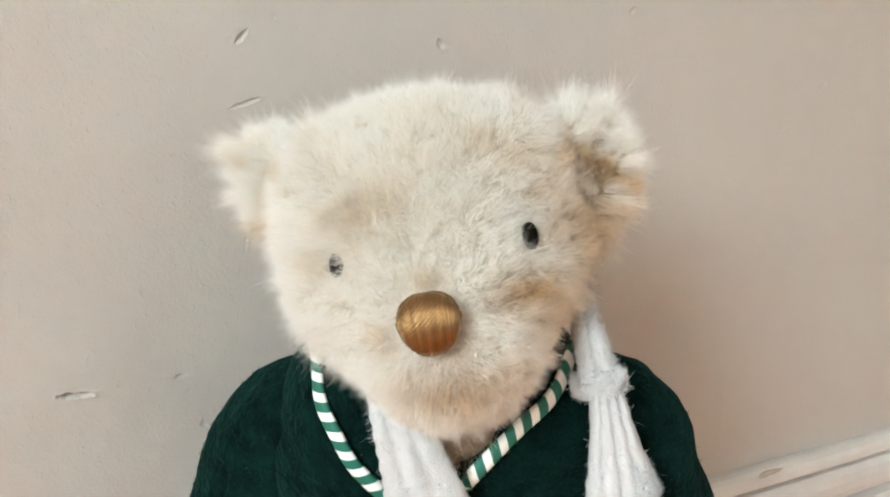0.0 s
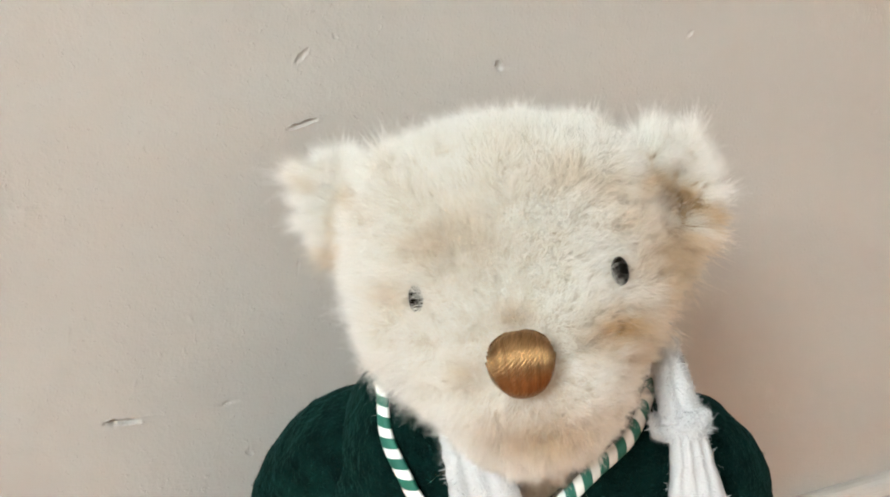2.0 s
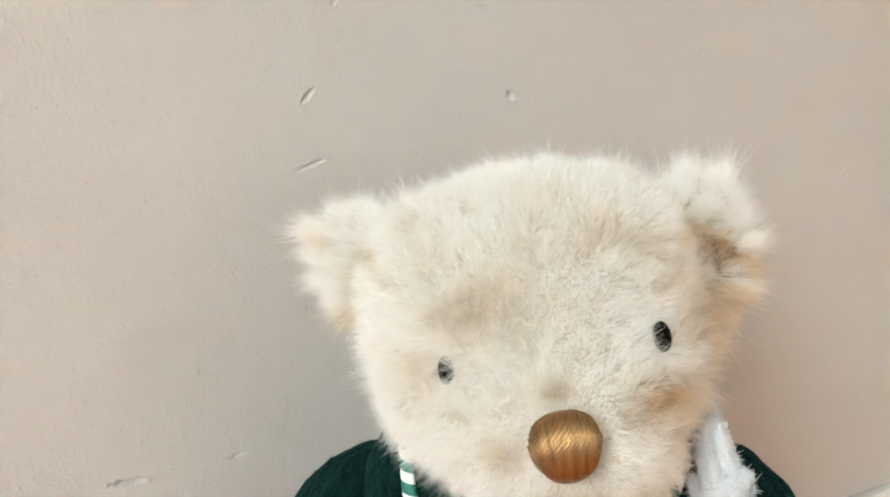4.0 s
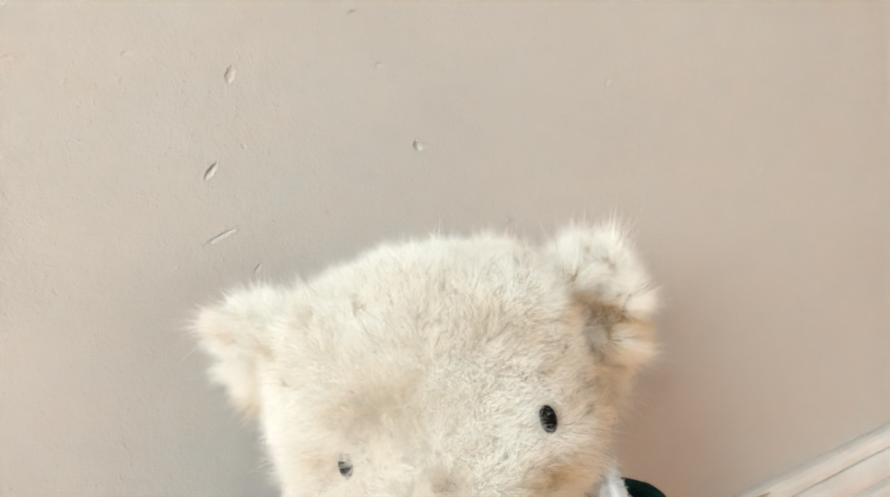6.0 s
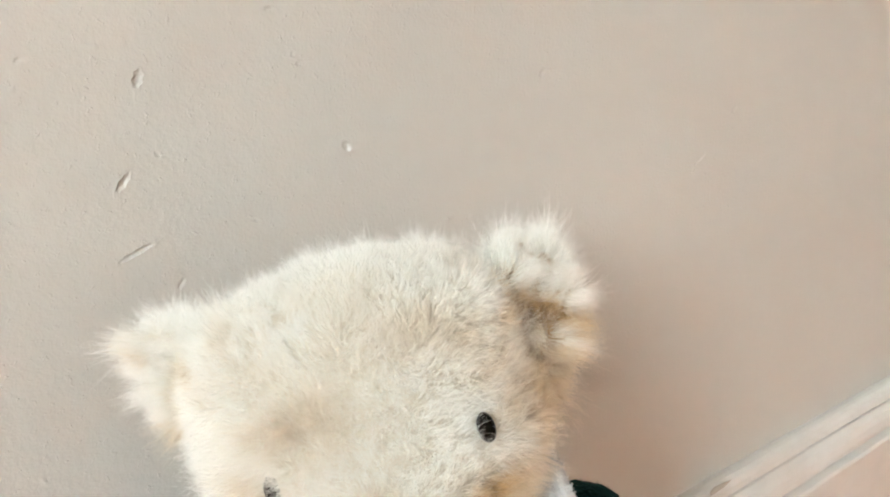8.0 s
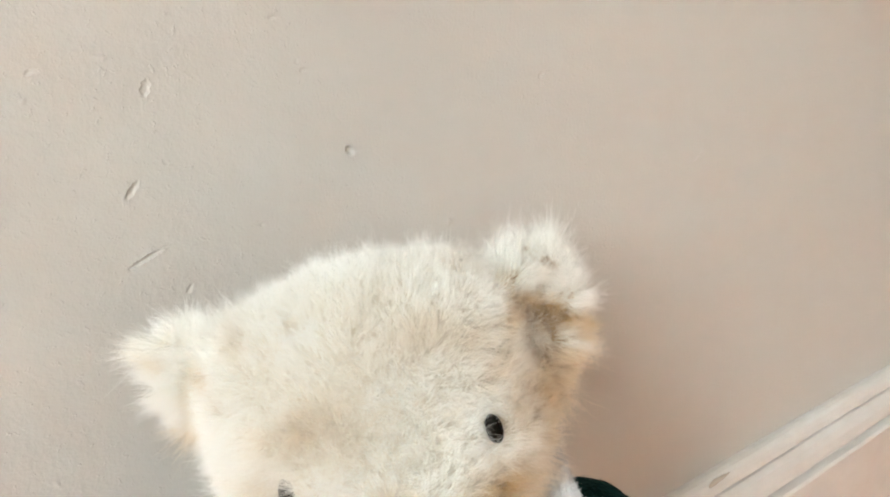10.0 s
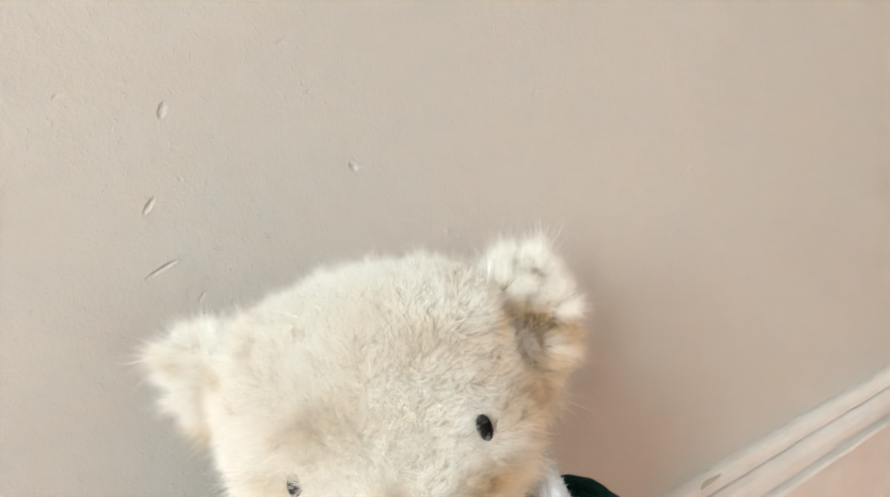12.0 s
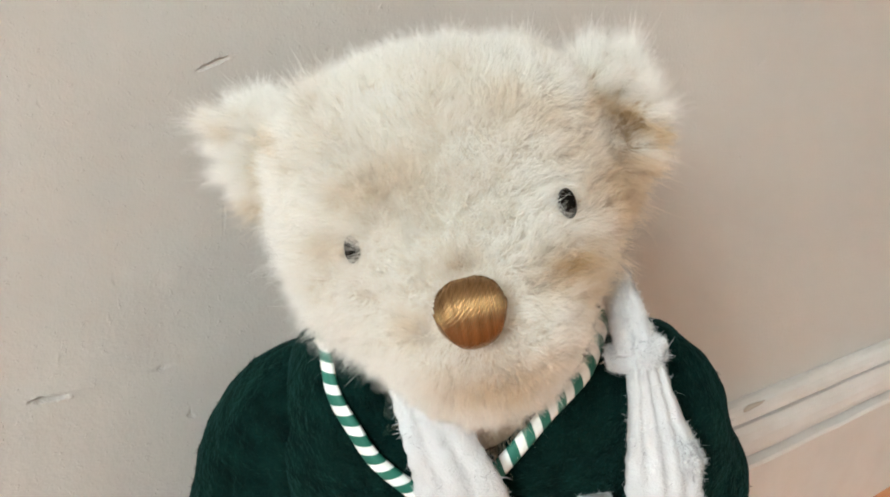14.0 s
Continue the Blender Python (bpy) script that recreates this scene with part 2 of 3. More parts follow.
# small pits in the old plaster, thickest towards the window
pit = random.Random(21)
DENTS += [(-0.24 + 0.24 * pit.random() ** 1.4, pit.uniform(0.26, 0.53), pit.uniform(0.0009, 0.0019), pit.uniform(0.0006, 0.0011), pit.uniform(0, 180),
           pit.choice((0.0005, 0.0004, -0.0004))) for _ in range(34)]


def dented_wall():
    def lines(lo, hi, spots):
        marks = set(np.round(np.arange(lo, hi + 1e-6, 0.008), 5))
        for c, r in spots:
            marks |= set(np.round(np.arange(c - r, c + r, 0.0006), 5))
        return np.array(sorted(marks))
    xs = lines(-0.24, 0.40, [(d[0], d[2] * 1.25) for d in DENTS])
    zs = lines(0.24, 0.56, [(d[1], d[2] * 1.0) for d in DENTS])
    xs = np.concatenate([[ROOM_W], xs, [0.6, 0.9, 1.3, ROOM_E]])
    zs = np.concatenate([[0.0, 0.1, 0.17], zs, [0.65, 0.8, 1.2, ROOM_H]])
    gx, gz = np.meshgrid(xs, zs, indexing="ij")
    y = np.zeros_like(gx)
    for x, z, a, b, ang, depth in DENTS:
        c, s = math.cos(radians(ang)), math.sin(radians(ang))
        u, w = ((gx - x) * c + (gz - z) * s) / a, (-(gx - x) * s + (gz - z) * c) / b
        ragged = 1 + 0.18 * np.sin(u * 7 + x * 900) * np.cos(w * 3)
        r = np.sqrt(u * u + w * w) * ragged
        y += 0.85 * depth * np.clip(1.15 - r, 0, 0.6) / 0.6
        y -= abs(depth) * 0.22 * np.exp(-((r - 1.25) / 0.14) ** 2)
    n, m = gx.shape
    v = np.stack([gx, y, gz], -1).reshape(-1, 3)
    i, j = np.meshgrid(np.arange(n - 1), np.arange(m - 1), indexing="ij")
    a = (i * m + j).ravel()
    f = np.stack([a, a + m, a + m + 1, a + 1], 1)
    back = np.array([[ROOM_W, 0.12, 0], [ROOM_E, 0.12, 0], [ROOM_E, 0.12, ROOM_H], [ROOM_W, 0.12, ROOM_H]])
    k = len(v)
    v = np.vstack([v, back])
    f = np.vstack([f, [[k, k + 3, k + 2, k + 1]]])
    return mesh_of("wall_north", v, f, WALL)


tagged(new("wall_north", dented_wall()), "cream painted plaster wall with small dents and scratches", "wall", kind="structure")


def slabs(name, boxes, mat, label, category):
    bm = bmesh.new()
    for lo, hi in boxes:
        made = bmesh.ops.create_cube(bm, size=1)["verts"]
        for v in made:
            v.co = [lo[i] + (v.co[i] + 0.5) * (hi[i] - lo[i]) for i in range(3)]
    me = bpy.data.meshes.new(name)
    bm.to_mesh(me)
    bm.free()
    me.materials.append(mat)
    return tagged(new(name, me), label, category, kind="structure")


def pierced(axis, at, thick, lo, hi, z0, z1, o0, o1):
    """boxes of a wall with one opening from o0 to o1 along it and z0 to z1 up"""
    spans = [(lo, o0, 0, ROOM_H), (o1, hi, 0, ROOM_H), (o0, o1, 0, z0), (o0, o1, z1, ROOM_H)]
    out = []
    for a, b, c, d in spans:
        p, q = sorted((at, at + thick))
        out.append(((p, a, c), (q, b, d)) if axis == "x" else ((a, p, c), (b, q, d)))
    return out


slabs("wall_west", pierced("x", ROOM_W, -0.12, ROOM_S, 0.12, 1.0, 2.2, -2.1, -0.9), WALL, "cream painted plaster wall with a window opening", "wall")
# the south opening is there only to let the added sun in
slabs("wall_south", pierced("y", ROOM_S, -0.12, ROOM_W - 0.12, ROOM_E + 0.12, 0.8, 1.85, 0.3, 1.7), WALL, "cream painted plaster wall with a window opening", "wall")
slabs("wall_east", [((ROOM_E, ROOM_S, 0), (ROOM_E + 0.12, 0.12, ROOM_H))], WALL, "cream painted plain plaster wall", "wall")
slabs("ceiling", [((ROOM_W - 0.12, ROOM_S - 0.12, ROOM_H), (ROOM_E + 0.12, 0.12, ROOM_H + 0.1))], PLAIN, "white painted plain ceiling", "ceiling")


def window(name, axis, at, o0, o1, z0, z1):
    win = tagged(new(name), "white painted window with clear glass", "window", kind="structure")
    bars = [(o0, o0 + 0.05, z0, z1), (o1 - 0.05, o1, z0, z1), (o0 + 0.05, o1 - 0.05, z0, z0 + 0.05),
            (o0 + 0.05, o1 - 0.05, z1 - 0.05, z1), ((o0 + o1) / 2 - 0.02, (o0 + o1) / 2 + 0.02, z0 + 0.05, z1 - 0.05)]
    def place(a, b, c, d, p, q):
        return ((p, a, c), (q, b, d)) if axis == "x" else ((a, p, c), (b, q, d))
    for bar in bars:
        lo, hi = place(*bar, at, at + 0.05)
        part("window_frame", box_mesh("window_frame", lo, hi, WHITE_GLOSS, 0.004), win)
    for a, b in ((o0 + 0.05, (o0 + o1) / 2 - 0.02), ((o0 + o1) / 2 + 0.02, o1 - 0.05)):
        lo, hi = place(a, b, z0 + 0.05, z1 - 0.05, at + 0.022, at + 0.027)
        pane = part("pane", box_mesh("pane", lo, hi, GLASS), win)
        pane.visible_shadow = False
    return win


window("window_1", "x", ROOM_W - 0.06, -2.1, -0.9, 1.0, 2.2)
# second window is unseen, added so the sun reaches the floor
window("added_sun_window", "y", ROOM_S - 0.06, 0.3, 1.7, 0.8, 1.85)


def skirting():
    prof = [(0.000, 0.1712), (-0.0040, 0.1720), (-0.0080, 0.1716), (-0.0115, 0.1696), (-0.0138, 0.1655), (-0.0150, 0.1605),
            (-0.0130, 0.1588), (-0.0040, 0.1578), (-0.0035, 0.1540), (-0.0115, 0.1528), (-0.0160, 0.1490), (-0.0190, 0.1430),
            (-0.0205, 0.1360), (-0.0205, 0.1310), (-0.0115, 0.1293), (-0.0105, 0.1265), (-0.0185, 0.1249), (-0.0235, 0.1240),
            (-0.0252, 0.1215), (-0.0252, 0.1180), (-0.0240, 0.1165), (-0.0240, 0.0600), (-0.0240, 0.0)]
    xs = np.concatenate([[ROOM_W], np.arange(-0.2, 1.3, 0.012), [1.45, 1.7, ROOM_E]])
    rows = []
    for x in xs:
        p = np.array([(x, y, z) for y, z in prof])
        soft = wavy(p, 0.05, 5) * 0.00035
        soft[0] = soft[-1] = 0
        p = p + soft
        p[0, 1] = 0.0
        rows.append(p)
    m = len(prof)
    v = np.concatenate(rows)
    faces = [(i * m + j, (i + 1) * m + j, (i + 1) * m + j + 1, i * m + j + 1) for i in range(len(xs) - 1) for j in range(m - 1)]
    me = mesh_of("baseboard", v, [f[::-1] for f in faces], SKIRT, False)
    ob = tagged(new("baseboard", me), "white gloss painted moulded wooden skirting board", "skirting board", kind="structure")
    # a knock in the top bead where the paint has come off
    chip_v, chip_f = ico(2)
    chip_v = chip_v * np.array([0.0125, 0.0018, 0.0026]) * (1 + 0.5 * wavy(chip_v, 0.9, 9)[:, :1])
    tilt = np.array(Euler((radians(-32), radians(-4), 0)).to_matrix())
    part("chip", mesh_of("chip", chip_v @ tilt.T + np.array([0.342, -0.0122, 0.1704]), chip_f, CHIP), ob, "bare chipped spot in the paint")
    return ob


skirting()

# ---- teddy bear ----
HX, HF = np.array([0.8389, -0.4525, 0.3023]), np.array([-0.5222, -0.8257, 0.2134])
HU = np.cross(HX, -HF)
HO = np.array([-0.078, -0.137, 0.408])        # between the eyes
BR, BF = np.array([0.829, -0.559, 0.0]), np.array([-0.559, -0.829, 0.0])
BO = np.array([-0.055, -0.105, 0.0])          # under the body


def head_pt(p):
    """sideways, forward, up from between the eyes -> world"""
    p = np.atleast_2d(np.asarray(p, float))
    return HO + p[:, :1] * HX + p[:, 1:2] * HF + p[:, 2:] * HU


def body_pt(p):
    p = np.atleast_2d(np.asarray(p, float))
    return BO + p[:, :1] * BR + p[:, 1:2] * BF + p[:, 2:] * np.array([0, 0, 1.0])


def head_dir(d):
    return d[:, :1] * HX + d[:, 1:2] * HF + d[:, 2:] * HU


def body_dir(d):
    return d[:, :1] * BR + d[:, 1:2] * BF + d[:, 2:] * np.array([0, 0, 1.0])


bear = tagged(new("teddy_bear"), "cream plush teddy bear with tan ears standing by the wall", "teddy bear")

NOSE = np.array([-0.0043, 0.0285, -0.0172])
EYES = [np.array([0.0290, 0.0030, -0.0006]), np.array([-0.0288, 0.0020, 0.0004])]
A = np.array
HEAD = [(A([0, -0.030, 0.002]), A([0.046, 0.039, 0.0478])), (A([0, -0.008, -0.027]), A([0.0265, 0.032, 0.026])), (A([0.0015, -0.010, -0.033]), A([0.0225, 0.026, 0.020])),
        (A([0.0, -0.020, -0.011]), A([0.043, 0.030, 0.021])), (A([-0.026, -0.032, 0.021]), A([0.023, 0.026, 0.0222])),
        (A([0.024, -0.032, 0.021]), A([0.023, 0.026, 0.022]))]
hv, hf = blend_shape(A([0, -0.022, -0.010]), HEAD, 0.004, 5)


def skin(name, v, f, to_world, tone):
    return mesh_of(name, to_world(v), f, FUR, True, {"tip": np.full(len(v), 0.25), "tone": np.full(len(v), tone)})


def coat(name, p, n, flow, length, tone, to_world, to_dir, seed, lay=0.22, messy=0.36, clump=0.55, width=0.00010, droop=0.06, under=0.0, pull=0.60):
    r = np.random.RandomState(seed)
    k = len(p)
    way = unit(n + lay * flow + clump * wavy(p, 0.008, seed + 1) + 0.7 * clump * wavy(p, 0.0030, seed + 4) + messy * r.normal(size=(k, 3)) * 0.6)
    way = unit(way + n * np.maximum(0.12 - (way * n).sum(1), 0)[:, None] * 1.5)
    bend = 0.18 * flow + 0.21 * r.normal(size=(k, 3)) + 0.25 * clump * wavy(p, 0.008, seed + 2) - droop * A([0, 0, 1.0])
    cell = np.floor((p + 0.0012 * wavy(p, 0.004, seed + 6)) / 0.0060).astype(int)
    _, tuft = np.unique(cell, axis=0, return_inverse=True)
    tuft = tuft.ravel()
    size = np.bincount(tuft)
    mid = np.stack([np.bincount(tuft, p[:, i]) / size for i in range(3)], 1)[tuft]
    bend = bend + pull * (mid - p) / 0.009
    way = unit(way + 0.34 * np.random.RandomState(seed + 9).normal(size=(len(size), 3))[tuft])
    length = length * r.uniform(0.62, 1.03, k) * (1 + 0.20 * np.random.RandomState(seed + 10).normal(size=len(size)))[tuft].clip(0.6, 1.4)
    w = width * r.uniform(0.7, 1.25, (k, 1))
    if under:
        return strands(name, to_world(p - n * 0.0004), to_dir(way), to_dir(bend), length * under, w * 1.25, FUR, tone + 0.05 * r.normal(size=k), seed, True)
    return strands(name, to_world(p - n * 0.0004), to_dir(way), to_dir(bend), length, w, FUR, tone + 0.06 * r.normal(size=k), seed)


def head():
    ob = part("head", skin("head", hv, hf, head_pt, 0.25), bear, "cream plush head with tan shading")
    p, n = scatter(hv, hf, 340000, 11)
    d = p - NOSE
    ok = (np.linalg.norm((d[:, [0, 2]] - A([0, -0.0012])) / 0.0066, axis=1) > 1) | (p[:, 1] < 0)
    ok &= ~((p[:, 2] < -0.048) & (p[:, 1] < -0.03))
    for e, r in zip(EYES, (0.0037, 0.0016)):
        ok &= np.linalg.norm((p - e) * A([1.25, 1, 1]), axis=1) > r
    p, n, d = p[ok], n[ok], d[ok]
    flow = d - n * (d * n).sum(1)[:, None]
    flow = unit(flow)
    near = np.linalg.norm(d, axis=1)
    length = 0.0078 * (0.45 + 0.58 * np.clip((near - 0.010) / 0.020, 0, 1)) * (1 + 0.22 * wavy(p, 0.016, 31)[:, 0])
    length *= 1 - 0.22 * np.clip((-0.026 - p[:, 2]) / 0.012, 0, 1)
    for e, s in zip(EYES, (0.45, 0.25)):
        length *= 1 - s * np.exp(-(np.linalg.norm(p - e, axis=1) / 0.008) ** 2)
    soft = wavy(p, 0.020, 41)[:, 0]
    tone = np.clip(0.01 + 0.07 * soft + 0.06 * wavy(p, 0.007, 43)[:, 0], 0.0, 0.2) * (p[:, 2] > -0.006) * (p[:, 1] > -0.05)
    for x, u, sx, su, amount in (
            # forehead blotches
            (-0.0160, 0.0150, 0.009, 0.005, 0.17), (-0.0240, 0.0125, 0.008, 0.004, 0.12), (-0.0020, 0.0265, 0.008, 0.006, 0.13), (0.0150, 0.0285, 0.012, 0.005, 0.14),
            (-0.0313, 0.0395, 0.004, 0.006, 0.18), (-0.020, 0.0280, 0.007, 0.004, 0.10), (0.001, 0.0430, 0.009, 0.004, 0.08), (0.0270, 0.0240, 0.010, 0.006, 0.20),
            # round the eyes
            (-0.0345, 0.0012, 0.005, 0.004, 0.42), (0.0365, -0.0005, 0.004, 0.006, 0.40), (0.0360, 0.0115, 0.008, 0.004, 0.35),
            # cheek, muzzle and mouth; at mouth and chin the tan includes painted shade
            (0.0235, -0.0160, 0.010, 0.0040, 0.95), (0.0310, -0.0270, 0.010, 0.012, 0.55), (0.0020, -0.0390, 0.014, 0.0055, 0.62), (-0.0100, -0.0350, 0.009, 0.005, 0.22),
            (0.0, -0.0500, 0.020, 0.008, 0.16), (-0.0175, -0.0210, 0.005, 0.004, 0.45), (-0.0030, -0.0075, 0.005, 0.003, 0.60),
            # side of the head under the ear, then both ear creases, tan with shade painted in
            (0.0470, -0.0020, 0.006, 0.012, 0.62), (0.0470, -0.0160, 0.008, 0.014, 0.50), (-0.0440, 0.0315, 0.004, 0.0022, 0.5), (0.0450, 0.0210, 0.006, 0.004, 0.7)):
        tone += amount * np.exp(-((p[:, 0] - x) / sx) ** 2 - ((p[:, 2] - u) / su) ** 2) * (p[:, 1] > -0.04)
    top = np.arange(len(p)) % 5 < 2
    for pick, seed, under in ((top, 51, 0.0), (~top, 53, 0.70)):
        part("fur", coat("fur", p[pick], n[pick], flow[pick], length[pick], tone[pick], head_pt, head_dir, seed, under=under), ob)
    return ob


def ear(side, centre, half, turn, seed, tones):
    """a round cup-shaped ear; side is 1 for the ear at +X"""
    v, f = ico(4)
    front = v[:, 1] > 0
    hollow = np.clip(1 - (v[:, 0] ** 2 + v[:, 2] ** 2) / 0.62, 0, 1)
    s = v.copy()
    s[:, 1] = np.where(front, v[:, 1] - (0.8 if side > 0 else 0.45) * hollow, v[:, 1] * 1.1)
    s = s * A(half)
    m = A(Euler([radians(a) for a in turn]).to_matrix())
    w = s @ m.T + A(centre)
    ob = part("ear", skin("ear", w, f, head_pt, 0.9 if side > 0 else 0.35), bear, "rounded cream plush ear with a tan hollow")
    p, n = scatter(w, f, 46000, seed)
    q = (p - A(centre)) @ m / A(half)
    out = A([side * 0.8, 0.15, 0.75])
    rim = unit((q * A([1, 0.0, 1]))@ np.diag(half) @ m.T)
    flow = unit(rim + 0.4 * out)
    flow = unit(flow - n * (flow * n).sum(1)[:, None])
    inner = np.clip(1.05 - np.sqrt(q[:, 0] ** 2 + q[:, 2] ** 2), 0, 1) * (q[:, 1] > -0.2)
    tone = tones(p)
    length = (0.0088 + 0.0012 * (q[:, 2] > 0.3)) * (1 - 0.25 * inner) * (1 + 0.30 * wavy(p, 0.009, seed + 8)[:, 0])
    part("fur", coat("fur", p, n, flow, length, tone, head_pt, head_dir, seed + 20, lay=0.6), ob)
    return ob


head()


def tan_shade_right(p):
    """white above the fold of the ear, brown in the fold for tan backing and painted-in shade, tan below it with one
    pale streak
    """
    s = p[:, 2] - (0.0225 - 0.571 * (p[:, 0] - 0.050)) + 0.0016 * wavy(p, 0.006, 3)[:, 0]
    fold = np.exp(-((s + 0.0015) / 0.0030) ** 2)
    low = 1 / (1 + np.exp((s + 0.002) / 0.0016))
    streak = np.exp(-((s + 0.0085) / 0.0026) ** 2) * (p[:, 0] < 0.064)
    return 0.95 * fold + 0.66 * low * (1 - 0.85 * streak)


def tan_shade_left(p):
    t = np.zeros(len(p))
    # tan spots; those along the crease beside the head paint in its shade
    for x, u, sx, su, amount in ((-0.057, 0.038, 0.003, 0.0022, 0.5), (-0.0440, 0.0315, 0.004, 0.0022, 0.60), (-0.0475, 0.0270, 0.0028, 0.004, 0.75), (-0.0495, 0.0180, 0.0022, 0.007, 0.80), (-0.0625, 0.0165, 0.004, 0.003, 0.8)):
        t += amount * np.exp(-((p[:, 0] - x) / sx) ** 2 - ((p[:, 2] - u) / su) ** 2)
    return t


ear(1, (0.0550, -0.034, 0.0150), (0.0165, 0.0075, 0.0240), (10, 30, -18), 61, tan_shade_right)
ear(-1, (-0.0475, -0.036, 0.0300), (0.0125, 0.0075, 0.0170), (6, -24, 20), 65, tan_shade_left)


def eye(e, r):
    v, f = ico(4)
    part("eye", mesh_of("eye", head_pt(v * A([r * 0.74, r * 0.8, r * 1.25]) + e + A([0, 0.0022, 0])), f, BEAD), bear, "shiny black bead eye")


eye(EYES[0] + A([0, 0.0010, 0]), 0.0034)
eye(EYES[1] - A([0, 0.0014, 0]), 0.0034)


def nose():
    """satin stitch: upright threads side by side over a padded dome"""
    v, f = ico(4)
    dome = v * A([0.0088, 0.0074, 0.0084])
    ob = part("nose", mesh_of("nose", head_pt(dome + NOSE), f, THREAD), bear, "golden brown satin-stitched nose")
    verts, faces = [], []
    n, seg, ring = 42, 56, 6
    rnd = random.Random(5)
    for i in range(n):
        u = -0.985 + 1.97 * i / (n - 1)
        top = 0.975 * (1 - abs(u) ** 2.9) ** 0.5
        low = -1.0 * (1 - abs(u) ** 2.1) ** 0.6
        path = []
        for s in np.linspace(0, 1, seg):
            z = top + (low - top) * s
            x = u * (1 - 0.16 * s * s) + 0.008 * math.sin(7 * s + 0.9 * i) + rnd.uniform(-0.002, 0.002)
            rr = min(x * x + z * z, 0.995)
            path.append((x * 0.0090, 0.0075 * math.sqrt(1 - rr) + 0.0002 + rnd.uniform(0, 0.00002), z * 0.0088))
        path = A(path)
        tan = unit(np.gradient(path, axis=0))
        side = unit(np.cross(tan, A([0, 1.0, 0])))
        up = np.cross(side, tan)
        k = len(verts)
        for j in range(seg):
            rad = 0.00028 * (1 + 0.20 * math.sin(2 * math.pi * (j / 4.0 + 0.31 * i)))
            for a in range(ring):
                c, s_ = math.cos(2 * math.pi * a / ring), math.sin(2 * math.pi * a / ring)
                verts.append(path[j] + rad * (c * side[j] + s_ * up[j]))
        for j in range(seg - 1):
            for a in range(ring):
                b = (a + 1) % ring
                faces.append((k + j * ring + a, k + j * ring + b, k + (j + 1) * ring + b, k + (j + 1) * ring + a))
    part("stitching", mesh_of("stitching", head_pt(A(verts) + NOSE), faces, THREAD), ob, "rows of glossy golden thread")


nose()

# jacket: body, two sleeves, fuzz on each
TORSO = [(A([0.012, -0.012, 0.275]), A([0.060, 0.042, 0.085])), (A([0.010, -0.010, 0.335]), A([0.052, 0.036, 0.042])),
         (A([0.014, -0.010, 0.205]), A([0.064, 0.050, 0.060])),
         (A([-0.023, 0.000, 0.315]), A([0.021, 0.022, 0.036])), (A([0.050, 0.002, 0.322]), A([0.022, 0.022, 0.036]))]


def fuzz(name, v, f, count, seed, length=0.0014, mat=None, zmin=0.24, wave=0.9):
    p, n = scatter(v, f, count, seed, lambda q: q[:, 2] > zmin)
    r = np.random.RandomState(seed)
    way = unit(n * 0.8 + 0.5 * r.normal(size=p.shape) + wave * wavy(p, 0.0035, seed))
    bend = 0.5 * r.normal(size=p.shape) * 0.6
    return strands(name, p, way, bend, length * r.uniform(0.5, 1.2, len(p)), 0.00022 * r.uniform(0.7, 1.3, (len(p), 1)), mat or FLEECE, None, seed, True)


def cloth(v, f, amount, seed):
    n = vertex_normals(v, f)
    return v + n * (amount * wavy(v, 0.022, seed)[:, :1] + 0.35 * amount * wavy(v, 0.007, seed + 1)[:, :1])


def jacket():
    v, f = blend_shape(A([0.012, -0.010, 0.27]), TORSO, 0.008, 5)
    v = body_pt(cloth(v, f, 0.0016, 71))
    ob = tagged(new("jacket"), "dark green fleece jacket with striped piping on a teddy bear", "jacket")
    trunk = part("trunk", mesh_of("trunk", v, f, FLEECE), ob)
    part("fuzz", fuzz("fuzz", v, f, 60000, 72), trunk)
    for side, blobs, c, seed in (
            (-1, [(A([-0.0425, -0.012, 0.3165]), A([0.0212, 0.024, 0.0257])), (A([-0.0575, -0.009, 0.2820]), A([0.0250, 0.025, 0.0452])),
                  (A([-0.0615, 0.000, 0.240]), A([0.0275, 0.027, 0.042]))], A([-0.053, 0.0, 0.280]), 75),
            (1, [(A([0.0705, -0.010, 0.331]), A([0.0278, 0.026, 0.028])), (A([0.0872, -0.006, 0.302]), A([0.0298, 0.028, 0.042])),
                 (A([0.092, 0.002, 0.250]), A([0.028, 0.027, 0.042]))], A([0.085, -0.005, 0.295]), 85)):
        sv, sf = blend_shape(c, blobs, 0.006, 5)
        sv = body_pt(cloth(sv, sf, 0.0018, seed))
        s = part("sleeve", mesh_of("sleeve", sv, sf, FLEECE), ob)
        part("fuzz", fuzz("fuzz", sv, sf, 34000, seed + 1), s)
    return ob


coat_ob = jacket()


def torso_front(path):
    """the same line laid on the front of the jacket"""
    lo, hi = np.full(len(path), -0.01), np.full(len(path), 0.10)
    for _ in range(30):
        mid = (lo + hi) / 2
        p = np.stack([path[:, 0], mid, path[:, 2]], 1)
        e = np.stack([(np.linalg.norm((p - c) / s, axis=1) - 1) * min(s) for c, s in TORSO])
        field = -0.008 * np.log(np.exp(-np.clip(e, -0.3, 0.3) / 0.008).sum(0))
        lo, hi = np.where(field < 0, mid, lo), np.where(field < 0, hi, mid)
    return np.stack([path[:, 0], np.maximum(lo + 0.0012, path[:, 1] - 0.004), path[:, 2]], 1)


